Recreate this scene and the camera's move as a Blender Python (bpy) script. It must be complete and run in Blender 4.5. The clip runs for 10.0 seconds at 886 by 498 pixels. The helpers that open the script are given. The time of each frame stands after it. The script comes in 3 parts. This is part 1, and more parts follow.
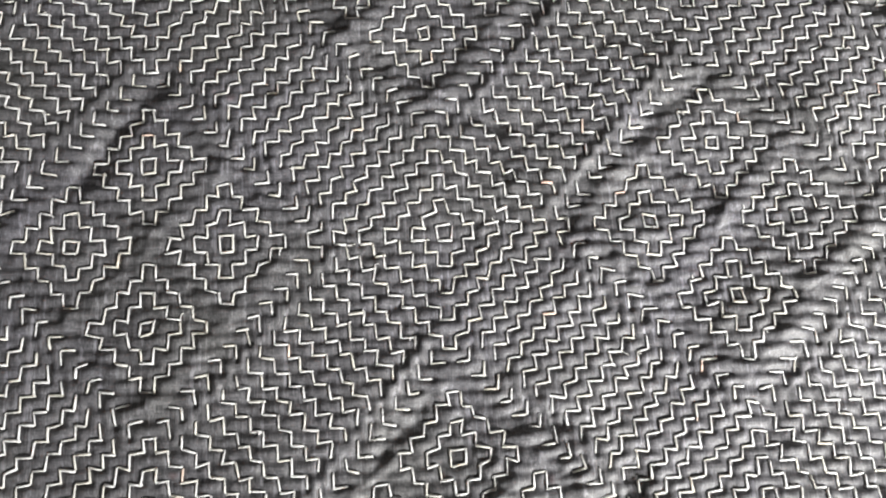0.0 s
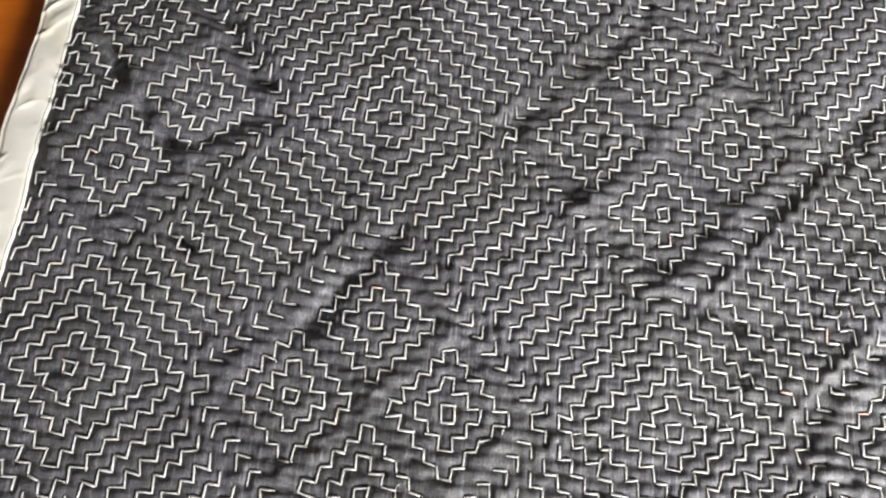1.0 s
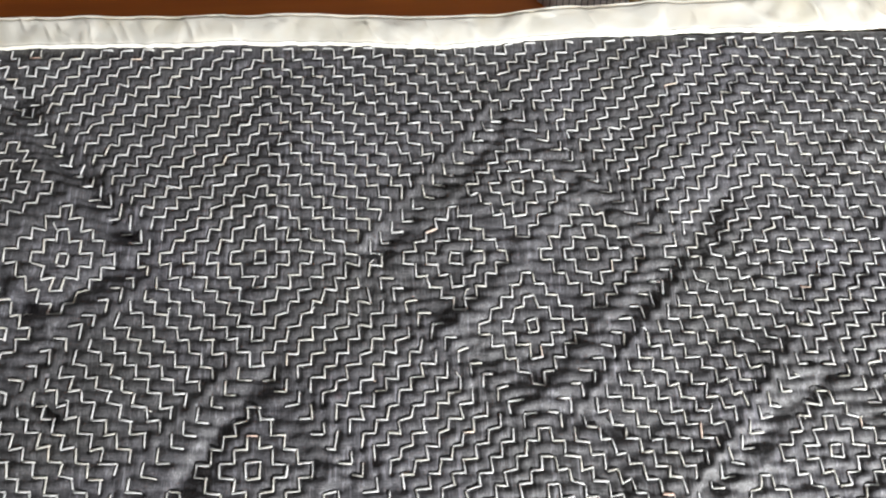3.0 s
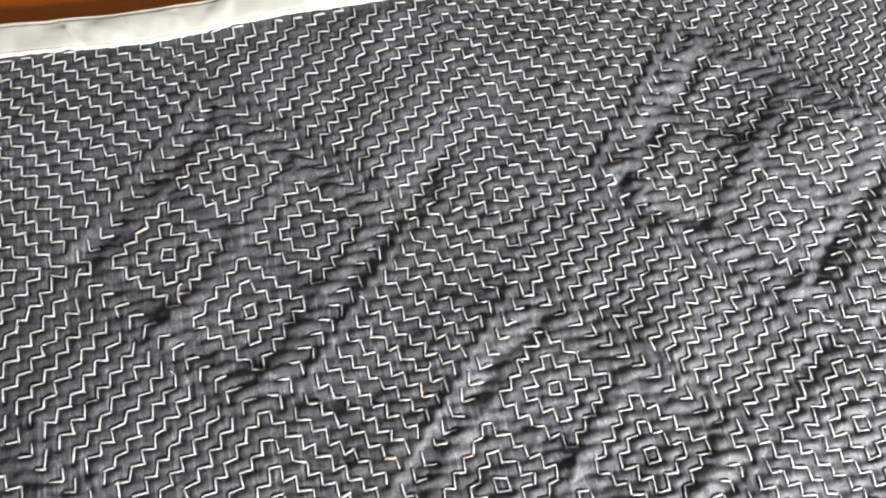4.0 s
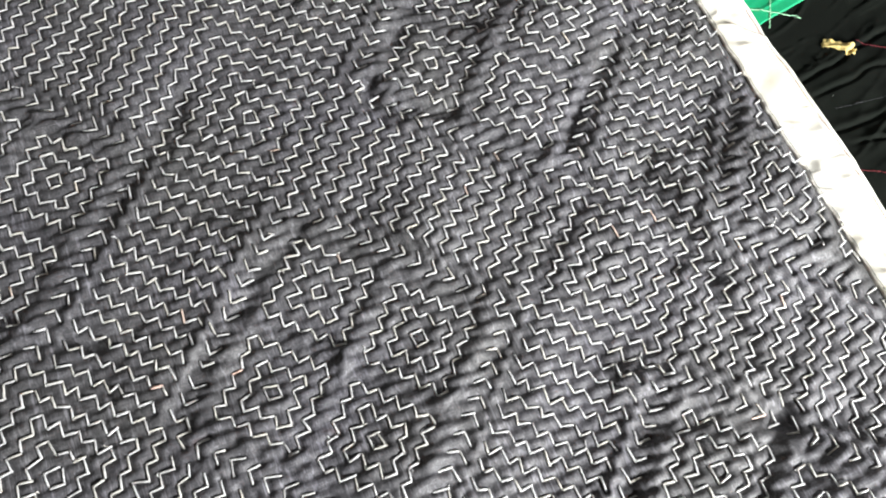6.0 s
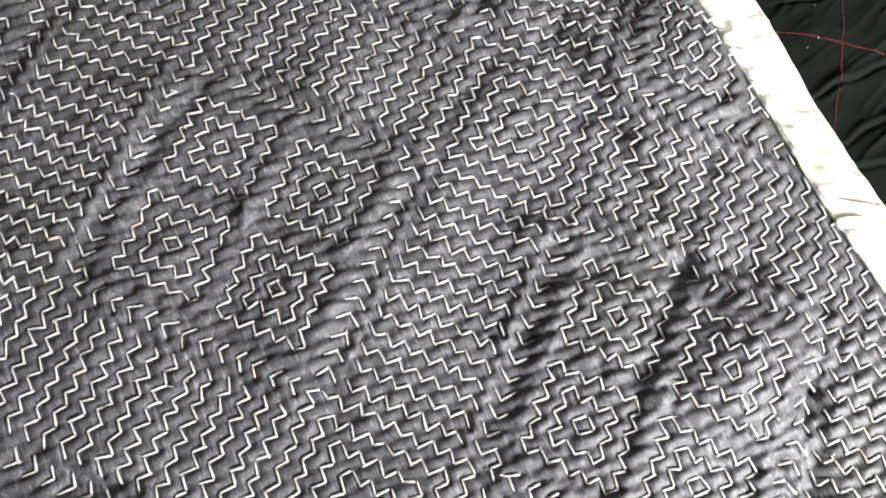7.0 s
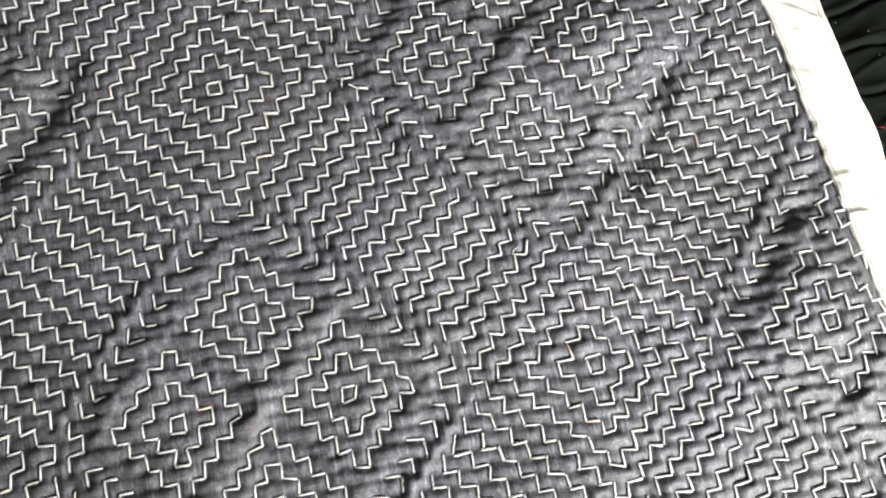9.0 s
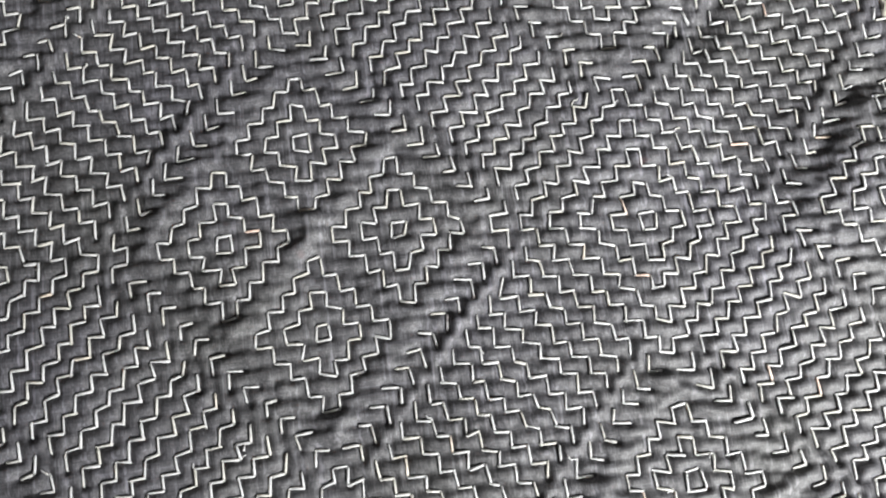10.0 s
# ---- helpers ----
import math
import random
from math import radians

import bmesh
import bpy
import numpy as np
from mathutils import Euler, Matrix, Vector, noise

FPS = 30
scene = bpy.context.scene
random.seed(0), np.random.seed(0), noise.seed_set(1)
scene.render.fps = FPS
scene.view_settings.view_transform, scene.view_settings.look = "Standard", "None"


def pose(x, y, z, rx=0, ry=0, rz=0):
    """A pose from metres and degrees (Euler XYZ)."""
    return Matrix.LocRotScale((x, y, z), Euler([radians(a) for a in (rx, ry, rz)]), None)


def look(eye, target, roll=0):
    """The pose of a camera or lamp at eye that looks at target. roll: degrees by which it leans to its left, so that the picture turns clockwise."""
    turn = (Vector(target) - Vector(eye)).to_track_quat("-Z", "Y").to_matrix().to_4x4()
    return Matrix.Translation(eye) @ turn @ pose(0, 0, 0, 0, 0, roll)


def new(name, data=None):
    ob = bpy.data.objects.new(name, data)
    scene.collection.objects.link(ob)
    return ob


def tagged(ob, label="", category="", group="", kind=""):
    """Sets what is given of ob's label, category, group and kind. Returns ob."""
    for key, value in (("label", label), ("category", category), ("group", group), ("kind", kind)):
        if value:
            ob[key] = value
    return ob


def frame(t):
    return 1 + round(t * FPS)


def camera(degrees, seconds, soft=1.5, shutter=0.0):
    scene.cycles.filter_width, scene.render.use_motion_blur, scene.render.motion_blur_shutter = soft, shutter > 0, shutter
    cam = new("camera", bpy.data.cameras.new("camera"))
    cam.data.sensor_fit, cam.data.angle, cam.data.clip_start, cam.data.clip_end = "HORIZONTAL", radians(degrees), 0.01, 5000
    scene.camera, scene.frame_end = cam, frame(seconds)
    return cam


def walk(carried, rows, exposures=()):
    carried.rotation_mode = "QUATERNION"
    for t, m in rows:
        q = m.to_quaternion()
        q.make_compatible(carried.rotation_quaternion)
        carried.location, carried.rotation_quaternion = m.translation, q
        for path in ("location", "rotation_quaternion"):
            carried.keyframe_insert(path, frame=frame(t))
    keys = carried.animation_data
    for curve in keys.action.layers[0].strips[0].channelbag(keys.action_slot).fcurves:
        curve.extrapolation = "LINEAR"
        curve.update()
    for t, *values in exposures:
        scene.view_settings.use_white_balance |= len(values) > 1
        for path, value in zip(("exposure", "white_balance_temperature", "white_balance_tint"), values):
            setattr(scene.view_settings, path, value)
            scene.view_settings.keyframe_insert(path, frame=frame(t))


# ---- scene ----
cam = camera(58.2, 10.0, 2.0)
PATH = [
    (0, (-0.005, -0.137, 0.482), (0.036, 0.364, -1.454), 2.1),
    (0.5, (-0.073, -0.089, 0.48), (-0.095, 0.463, -1.443), 0.6),
    (1, (-0.121, -0.06, 0.489), (-0.205, 0.567, -1.409), -2.3),
    (1.5, (-0.124, -0.043, 0.489), (-0.232, 0.651, -1.383), -4.2),
    (2, (-0.101, -0.027, 0.499), (-0.188, 0.743, -1.345), -4.2),
    (2.2, (-0.099, -0.021, 0.505), (-0.18, 0.763, -1.333), -4.4),
    (3.3, (-0.031, -0.019, 0.505), (0.061, 0.753, -1.338), 2.8),
    (3.5, (0.006, -0.019, 0.505), (0.12, 0.735, -1.344), 2.6),
    (4, (0.08, -0.042, 0.498), (0.272, 0.701, -1.349), 3.6),
    (4.5, (0.123, -0.057, 0.496), (0.385, 0.683, -1.344), 5.3),
    (5, (0.142, -0.063, 0.499), (0.443, 0.669, -1.338), 6.2),
    (5.2, (0.145, -0.07, 0.497), (0.467, 0.662, -1.337), 6.6),
    (6.3, (0.19, -0.15, 0.474), (0.538, 0.506, -1.383), 5.4),
    (6.5, (0.195, -0.162, 0.47), (0.557, 0.467, -1.394), 7.1),
    (7, (0.205, -0.207, 0.455), (0.544, 0.389, -1.424), 7.6),
    (7.5, (0.222, -0.256, 0.454), (0.527, 0.32, -1.437), 8.1),
    (8, (0.231, -0.306, 0.447), (0.504, 0.233, -1.46), 8.7),
    (8.5, (0.252, -0.354, 0.443), (0.467, 0.138, -1.483), 9.1),
    (9, (0.258, -0.403, 0.437), (0.448, 0.035, -1.505), 12.6),
    (9.5, (0.249, -0.448, 0.426), (0.433, -0.089, -1.533), 19.0),
    (10, (0.216, -0.464, 0.413), (0.413, -0.099, -1.543), 21.6),
]

walk(cam, [(t, look(eye, target, roll)) for t, eye, target, roll in PATH], [(0, 0.54, 6640, 10), (1, 0.58, 6600, 10), (2, 0.48, 6560, 10), (3.5, 0.39, 6400, 10), (4.5, 0.27, 6380, 10),
      (6.5, 0.18, 6480, 10), (8, 0.05, 6500, 10), (9, -0.28, 6480, 10), (10, -0.55, 6460, 10)])

# ---------------------------------------------------------------- light
world = bpy.data.worlds.new("sky_world")
world.use_nodes = True
scene.world = world
wn = world.node_tree
sky = wn.nodes.new("ShaderNodeTexSky")
sky.sky_type = "NISHITA"
sky.sun_disc = False
sky.sun_elevation, sky.sun_rotation = radians(40), radians(70)
wn.links.new(sky.outputs[0], wn.nodes["Background"].inputs[0])
wn.nodes["Background"].inputs[1].default_value = 0.1

ROOM_W, ROOM_E, ROOM_S, ROOM_N, ROOM_H = -2.2, 2.1, -1.15, 2.2, 2.6
# windows: place along the wall, height of the middle, width, height, watts, colour
WINDOW_SOUTH = (0.95, 0.62, 0.66, 0.52, 106, (0.985, 0.985, 0.965))
WINDOW_EAST = (0.75, 1.75, 1.0, 0.9, 9, (0.88, 0.95, 1.0))


def window_light(spec, eye, way):
    along, mid, w, h, watts, color = spec
    data = bpy.data.lights.new("window_daylight", "AREA")
    data.shape, data.size, data.size_y = "RECTANGLE", w - 0.06, h - 0.06
    data.energy, data.color = watts, color
    new("window_daylight", data).matrix_world = look(eye, Vector(eye) + Vector(way))


window_light(WINDOW_SOUTH, (WINDOW_SOUTH[0], ROOM_S - 0.05, WINDOW_SOUTH[1]), (0, 1, 0))
window_light(WINDOW_EAST, (ROOM_E + 0.05, WINDOW_EAST[0], WINDOW_EAST[1]), (-1, 0, 0))

# ---------------------------------------------------------------- sizes
U = 0.008                     # one stitch
PX, PY = 23, 22               # pitch of the motifs, in stitches
X_LEFT, Y_TOP, Y_BOTTOM = -53.0, 46.0, -80.0      # edges of the dark panel, in U
FLOOR_Z = -0.010


def right_edge(y):
    y = np.asarray(y, float)
    return 65.45 + 0.068 * np.clip(-y - 14, 0, 45)


# how the hand-drawn lattice is pulled out of square: terms a^i b^j, i + j up to 5, in U
POWERS = [(i, j) for i in range(6) for j in range(6 - i)]
PULL_X = (0.47, -1.86, 0.01, -0.22, 0.01, 0.02, -0.98, 1.51, -2.25, -0.45, 0.16, -0.39, 0.78, 0.67, -0.44, 1.03, -1.03, 0.06, -0.09, 0.09, -0.28)
PULL_Y = (-0.21, 0.05, 1.36, 0.36, -1.25, -0.33, 0.97, -1.15, 0.44, 0.52, 0.56, 0.54, 0.89, -1.19, -0.66, -3.46, 0.29, -0.12, -0.43, 0.39, 2.1)


# motifs that sit a little off the drawn lattice: place, how far, and the reach, in U
NUDGES = ((0, 16, 0, 0.3, 5), (0, 0, 0.28, 0, 5), (-46, 28, -0.3, 0.15, 5), (-52, 22, -0.1, 0.4, 5), (-40, 22, 0.2, -0.3, 5), (-46, 16, 0.2, -0.3, 5),
          (-23, 22, 0, 0.28, 5), (23, 22, 0.1, 0.4, 5), (46, 28, -0.25, -0.4, 5), (52, 22, -0.4, -0.3, 5), (46, 16, -0.1, 0.35, 5), (46, 0, 0, -0.4, 5),
          (63, 0, -0.8, -0.4, 5), (52, -22, -0.5, -0.3, 5), (46, -28, -0.34, 0, 5), (46, -44, 0.33, -0.15, 5),
          (12, 11, 0, -0.35, 7), (57, -30, -0.4, -0.35, 7))


def drape(x, y):
    """Where the stitch lattice lies on the spread quilt, in U."""
    x, y = np.asarray(x, float), np.asarray(y, float)
    a, b = np.clip(x / 50, -1.1, 1.4), np.clip(y / 50, -1.35, 0.95)
    X = x + sum(c * a ** i * b ** j for c, (i, j) in zip(PULL_X, POWERS))
    Y = 1.07 * y + sum(c * a ** i * b ** j for c, (i, j) in zip(PULL_Y, POWERS))
    for cx, cy, dx, dy, reach in NUDGES:
        near = np.exp(-((x - cx) ** 2 + (y - cy) ** 2) / reach ** 2)
        X, Y = X + dx * near, Y + dy * near
    return X, Y


# ---------------------------------------------------------------- noise for shapes
RNG = np.random.default_rng(7)
TABLE = RNG.random((256, 256))


def vnoise(x, y, shift=0.0):
    """Smooth noise, -1 to 1."""
    x, y = np.asarray(x, float) + 37.3 * shift + 500, np.asarray(y, float) + 91.7 * shift + 500
    ix, iy = np.floor(x).astype(int), np.floor(y).astype(int)
    fx, fy = x - ix, y - iy
    fx, fy = fx * fx * fx * (fx * (6 * fx - 15) + 10), fy * fy * fy * (fy * (6 * fy - 15) + 10)
    g = lambda i, j: TABLE[i % 256, j % 256]
    top = g(ix, iy) * (1 - fx) + g(ix + 1, iy) * fx
    low = g(ix, iy + 1) * (1 - fx) + g(ix + 1, iy + 1) * fx
    return 2 * (top * (1 - fy) + low * fy) - 1


# ---------------------------------------------------------------- materials
class Mat:
    def __init__(self, name):
        self.m = bpy.data.materials.new(name)
        self.m.use_nodes = True
        self.t = self.m.node_tree
        self.b = self.t.nodes["Principled BSDF"]
        self.geo = None

    def node(self, kind, **inputs):
        n = self.t.nodes.new(kind)
        for k, v in inputs.items():
            self.plug(n, k.replace("_", " "), v)
        return n

    def plug(self, n, key, v):
        if isinstance(v, bpy.types.NodeSocket):
            self.t.links.new(v, n.inputs[key])
        else:
            n.inputs[key].default_value = v

    def pos(self, scale=(1, 1, 1), turn=0.0):
        if self.geo is None:
            self.geo = self.node("ShaderNodeNewGeometry")
        mp = self.node("ShaderNodeMapping", Vector=self.geo.outputs["Position"], Scale=scale, Rotation=(0, 0, turn))
        return mp.outputs[0]

    def noise(self, vec, scale, detail=3, rough=0.55):
        n = self.node("ShaderNodeTexNoise", Vector=vec, Scale=scale, Detail=detail, Roughness=rough)
        return n.outputs["Fac"]

    def ramp(self, fac, *stops):
        n = self.node("ShaderNodeValToRGB", Fac=fac)
        e = n.color_ramp.elements
        while len(e) < len(stops):
            e.new(0.5)
        for el, (p, c) in zip(e, stops):
            el.position = p
            el.color = (*c, 1) if isinstance(c, tuple) else (c, c, c, 1)
        return n.outputs[0]

    def mix(self, fac, a, b, mode="MIX"):
        n = self.t.nodes.new("ShaderNodeMix")
        n.data_type, n.blend_type = "RGBA", mode
        for i, v in ((0, fac), (6, a), (7, b)):
            if isinstance(v, bpy.types.NodeSocket):
                self.t.links.new(v, n.inputs[i])
            else:
                n.inputs[i].default_value = (*v, 1) if isinstance(v, tuple) else v
        return n.outputs[2]

    def math(self, op, a, b):
        n = self.t.nodes.new("ShaderNodeMath")
        n.operation = op
        for i, v in ((0, a), (1, b)):
            if isinstance(v, bpy.types.NodeSocket):
                self.t.links.new(v, n.inputs[i])
            else:
                n.inputs[i].default_value = v
        return n.outputs[0]

    def done(self, color, rough, bump=None, strength=0.3, distance=0.001, **more):
        self.plug(self.b, "Base Color", (*color, 1) if isinstance(color, tuple) else color)
        self.plug(self.b, "Roughness", rough)
        for k, v in more.items():
            self.plug(self.b, k.replace("_", " "), v)
        if bump is not None:
            n = self.node("ShaderNodeBump", Height=bump, Strength=strength, Distance=distance)
            self.t.links.new(n.outputs[0], self.b.inputs["Normal"])
        return self.m


def cotton_charcoal():
    m = Mat("charcoal_handloom_cotton")
    warp = m.noise(m.pos((1, 0.03, 1)), 1700, 2)
    weft = m.noise(m.pos((0.03, 1, 1)), 1500, 2)
    slub = m.ramp(m.noise(m.pos((1, 0.016, 1)), 420, 2), (0.56, 0.0), (0.72, 1.0))
    cross = m.ramp(m.noise(m.pos((0.02, 1, 1)), 380, 2), (0.60, 0.0), (0.74, 1.0))
    patch = m.noise(m.pos(), 9, 4)
    cloud = m.noise(m.pos(), 60, 3)
    weave = m.math("ADD", m.math("MULTIPLY", warp, 0.6), m.math("MULTIPLY", weft, 0.4))
    base = m.ramp(weave, (0.32, (0.0205, 0.0205, 0.0215)), (0.50, (0.051, 0.051, 0.054)), (0.68, (0.130, 0.130, 0.137)))
    base = m.mix(m.math("MULTIPLY", slub, 0.5), base, (0.24, 0.24, 0.26))
    base = m.mix(m.math("MULTIPLY", cross, 0.25), base, (0.17, 0.17, 0.19))
    tint = m.ramp(patch, (0.3, (0.88, 0.88, 0.84)), (0.7, (1.08, 1.06, 1.16)))
    base = m.mix(1.0, base, tint, "MULTIPLY")
    base = m.mix(0.15, base, m.ramp(cloud, (0.3, 0.7), (0.7, 1.2)), "MULTIPLY")
    mark = m.ramp(m.noise(m.pos(), 17, 3, 0.7), (0.69, 0.0), (0.76, 0.45))
    base = m.mix(mark, base, (0.11, 0.028, 0.026))
    return m.done(base, 0.60, weave, 0.45, 0.0005, Sheen_Weight=0.06, Sheen_Roughness=0.4)


def thread_white():
    m = Mat("off_white_cotton_thread")
    info = m.node("ShaderNodeNewGeometry")
    rnd = m.node("ShaderNodeObjectInfo").outputs["Random"]
    fac = m.math("FRACT", m.math("ADD", info.outputs["Random Per Island"], rnd), 0.0)
    col = m.ramp(fac, (0.0, (0.7, 0.5, 0.42)), (0.002, (0.7, 0.62, 0.52)), (0.012, (0.56, 0.55, 0.50)), (0.5, (0.545, 0.55, 0.55)), (1.0, (0.605, 0.61, 0.615)))
    fuzz = m.noise(m.pos((1, 1, 1)), 1500, 3)
    col = m.mix(0.45, col, m.ramp(fuzz, (0.32, 0.52), (0.6, 1.1)), "MULTIPLY")
    mark = m.ramp(m.noise(m.pos(), 17, 3, 0.7), (0.69, 0.0), (0.76, 0.3))
    col = m.mix(mark, col, (0.62, 0.36, 0.3))
    return m.done(col, 0.85, fuzz, 0.9, 0.0006, Sheen_Weight=0.1)


def cotton_cream():
    m = Mat("cream_cotton_binding")
    # yellowish mottling painted in for the warm shading of the binding's tucks
    tuck_shade = m.noise(m.pos(), 14, 5)
    col = m.ramp(tuck_shade, (0.3, (0.63, 0.59, 0.47)), (0.5, (0.73, 0.715, 0.65)), (0.8, (0.67, 0.61, 0.48)))
    weave = m.noise(m.pos((1, 1, 1)), 1600, 2)
    return m.done(col, 0.85, weave, 0.4, 0.0004, Sheen_Weight=0.1)


def wood_orange():
    m = Mat("orange_lacquered_wood")
    grain = m.noise(m.pos((0.06, 1, 1)), 45, 6, 0.6)
    blotch = m.noise(m.pos((0.4, 1, 1)), 5, 3)
    col = m.ramp(grain, (0.25, (0.36, 0.085, 0.005)), (0.5, (0.54, 0.14, 0.007)), (0.78, (0.64, 0.185, 0.011)))
    col = m.mix(0.6, col, m.ramp(blotch, (0.3, (0.7, 0.6, 0.5)), (0.7, (1.1, 1.05, 1.0))), "MULTIPLY")
    return m.done(col, m.ramp(blotch, (0.3, 0.25), (0.7, 0.4)), grain, 0.15, 0.0006, Coat_Weight=0.4, Coat_Roughness=0.15)


def cloth_plain(name, dark, light, rough=0.75, gloss=0.4):
    m = Mat(name)
    weave = m.noise(m.pos((1, 0.1, 1)), 1200, 2)
    patch = m.noise(m.pos(), 12, 4)
    col = m.mix(m.math("MULTIPLY", patch, 0.8), dark, light)
    col = m.mix(0.25, col, m.ramp(weave, (0.3, 0.7), (0.7, 1.2)), "MULTIPLY")
    return m.done(col, rough, weave, 0.4, 0.0005, Specular_IOR_Level=gloss)


def plaster():
    m = Mat("brown_grey_wall_paint")
    n = m.noise(m.pos(), 6, 5)
    return m.done(m.ramp(n, (0.3, (0.13, 0.125, 0.115)), (0.7, (0.18, 0.17, 0.155))), 0.9, n, 0.2, 0.002)


M_PANEL, M_THREAD, M_CREAM, M_WOOD, M_WALL = cotton_charcoal(), thread_white(), cotton_cream(), wood_orange(), plaster()
M_GREEN = cloth_plain("bright_green_cotton", (0.0, 0.22, 0.085), (0.0, 0.36, 0.16), 0.6)
M_DARK = cloth_plain("blackish_green_cotton", (0.0034, 0.0041, 0.0035), (0.0085, 0.0108, 0.0084), 0.85, 0.05)
M_RED = cloth_plain("dark_red_thread", (0.085, 0.004, 0.009), (0.15, 0.012, 0.019))
M_PALE = cloth_plain("pale_green_thread", (0.25, 0.5, 0.3), (0.35, 0.6, 0.4))
M_YELLOW = cloth_plain("faded_yellow_cotton", (0.5, 0.38, 0.12), (0.62, 0.5, 0.22))
M_BOTTLE = cloth_plain("dark_green_cotton", (0.003, 0.085, 0.032), (0.007, 0.14, 0.06))
M_ROSE = cloth_plain("dusty_rose_thread", (0.5, 0.3, 0.26), (0.6, 0.4, 0.36))
M_SAND = cloth_plain("sand_thread", (0.6, 0.48, 0.34), (0.7, 0.58, 0.42))
M_GREY = cloth_plain("grey_machine_thread", (0.07, 0.07, 0.08), (0.14, 0.14, 0.15))


# ---------------------------------------------------------------- mesh helpers
def mesh_of(name, verts, faces, material, smooth=True):
    me = bpy.data.meshes.new(name)
    verts, faces = np.asarray(verts, np.float32), np.asarray(faces, np.int32)
    n, k = faces.shape
    me.vertices.add(len(verts))
    me.vertices.foreach_set("co", verts.ravel())
    me.loops.add(n * k)
    me.loops.foreach_set("vertex_index", faces.ravel())
    me.polygons.add(n)
    me.polygons.foreach_set("loop_start", np.arange(0, n * k, k, dtype=np.int32))
    me.polygons.foreach_set("use_smooth", np.full(n, smooth))
    me.update(calc_edges=True)
    me.materials.append(material)
    return me


def under(ob, parent):
    ob.parent = parent
    return ob


def part(name, bm, material, parent, label=""):
    me = bpy.data.meshes.new(name)
    bm.to_mesh(me)
    bm.free()
    me.materials.append(material)
    ob = under(new(name, me), parent)
    return tagged(ob, label)


def grid_mesh(name, X, Y, Z, material, thickness=0.0):
    """A sheet over a grid of points; with thickness, a closed slab with a flat underside edge."""
    r, c = X.shape
    v = np.stack([X, Y, Z], -1).reshape(-1, 3)
    i = np.arange(r * c).reshape(r, c)
    f = np.stack([i[:-1, :-1], i[:-1, 1:], i[1:, 1:], i[1:, :-1]], -1).reshape(-1, 4)
    if thickness:
        rim = np.r_[i[0, :], i[1:, -1], i[-1, -2::-1], i[-2:0:-1, 0]]
        low = v[rim].copy()
        low[:, 2] -= thickness
        k = len(v) + np.arange(len(rim))
        f = np.r_[f, np.stack([rim, k, np.roll(k, -1), np.roll(rim, -1)], -1)]
        v = np.r_[v, low]
    return mesh_of(name, v, f, material)


def box(bm, x0, x1, y0, y1, z0, z1):
    m = Matrix.LocRotScale(((x0 + x1) / 2, (y0 + y1) / 2, (z0 + z1) / 2), None, (x1 - x0, y1 - y0, z1 - z0))
    return bmesh.ops.create_cube(bm, size=1, matrix=m)


# ---------------------------------------------------------------- stitch plan
def ring(cx, cy, k, quadrant, m0, m1, closed, skip=()):
    """One quarter of the k-th stepped ring round a motif: level stitches m0..m1 and the upright ones between."""
    sx, sy = quadrant
    out = []
    for m in range(m0, m1 + 1):
        y = 2 * k + 0.5 - m
        if y > 0 and m not in skip:
            x0, x1 = (m - 0.5 if m else 0.0), m + 0.5
            if m:
                out.append((cx + sx * x0, cy + sy * y, cx + sx * x1, cy + sy * y))
            else:
                out.append((cx - 0.5, cy + sy * y, cx + 0.5, cy + sy * y))
        if m < m1 or closed:
            x = m + 0.5
            y0 = max(y - 1, -0.5)
            out.append((cx + sx * x, cy + sy * y0, cx + sx * x, cy + sy * y))
    return out


def small_motif(cx, cy):
    out = []
    for k in range(3):
        for q in ((1, 1), (-1, 1), (1, -1), (-1, -1)):
            out += ring(cx, cy, k, q, 0, 2 * k, True)
    return out


def plan():
    field, motifs = [], {}
    for i in range(-4, 5):
        for j in range(-6, 3):
            cx, cy = PX * i, PY * j
            if (i + j) % 2 == 0:
                for k in range(12):
                    for q in ((1, 1), (-1, 1), (1, -1), (-1, -1)):
                        m0 = 0 if k < 5 or (j == 1 and q[1] > 0) else k - 4
                        m1 = 2 * k if k < 5 or j == 2 else k + 5
                        skip = ((k - 3,) if m0 and k > 4 else ()) + ((k + 4,) if k > 4 and j != 2 else ())
                        field += ring(cx, cy, k, q, m0, min(m1, 2 * k), m1 == 2 * k, skip)
            elif j < 2:
                for dx, dy in ((0, 6), (-6, 0), (6, 0), (0, -6)):
                    motifs[(cx + dx, cy + dy)] = small_motif(cx + dx, cy + dy)
    return field, motifs


def clean(rows):
    seen, out = set(), []
    for r in rows:
        key = tuple(round(v * 2) for v in (min(r[0], r[2]), min(r[1], r[3]), max(r[0], r[2]), max(r[1], r[3])))
        if key not in seen:
            seen.add(key)
            out.append([v / 2 for v in key])
    return out


FIELD, MOTIFS = plan()
NEAR = [(PX + dx, -2 * PY + dy) for dx, dy in ((0, 6), (-6, 0), (6, 0), (0, -6))]
ROWS_NEAR = clean(sum((MOTIFS[c] for c in NEAR), []))
ROWS_FAR = clean(FIELD + sum((v for c, v in MOTIFS.items() if c not in NEAR), []))


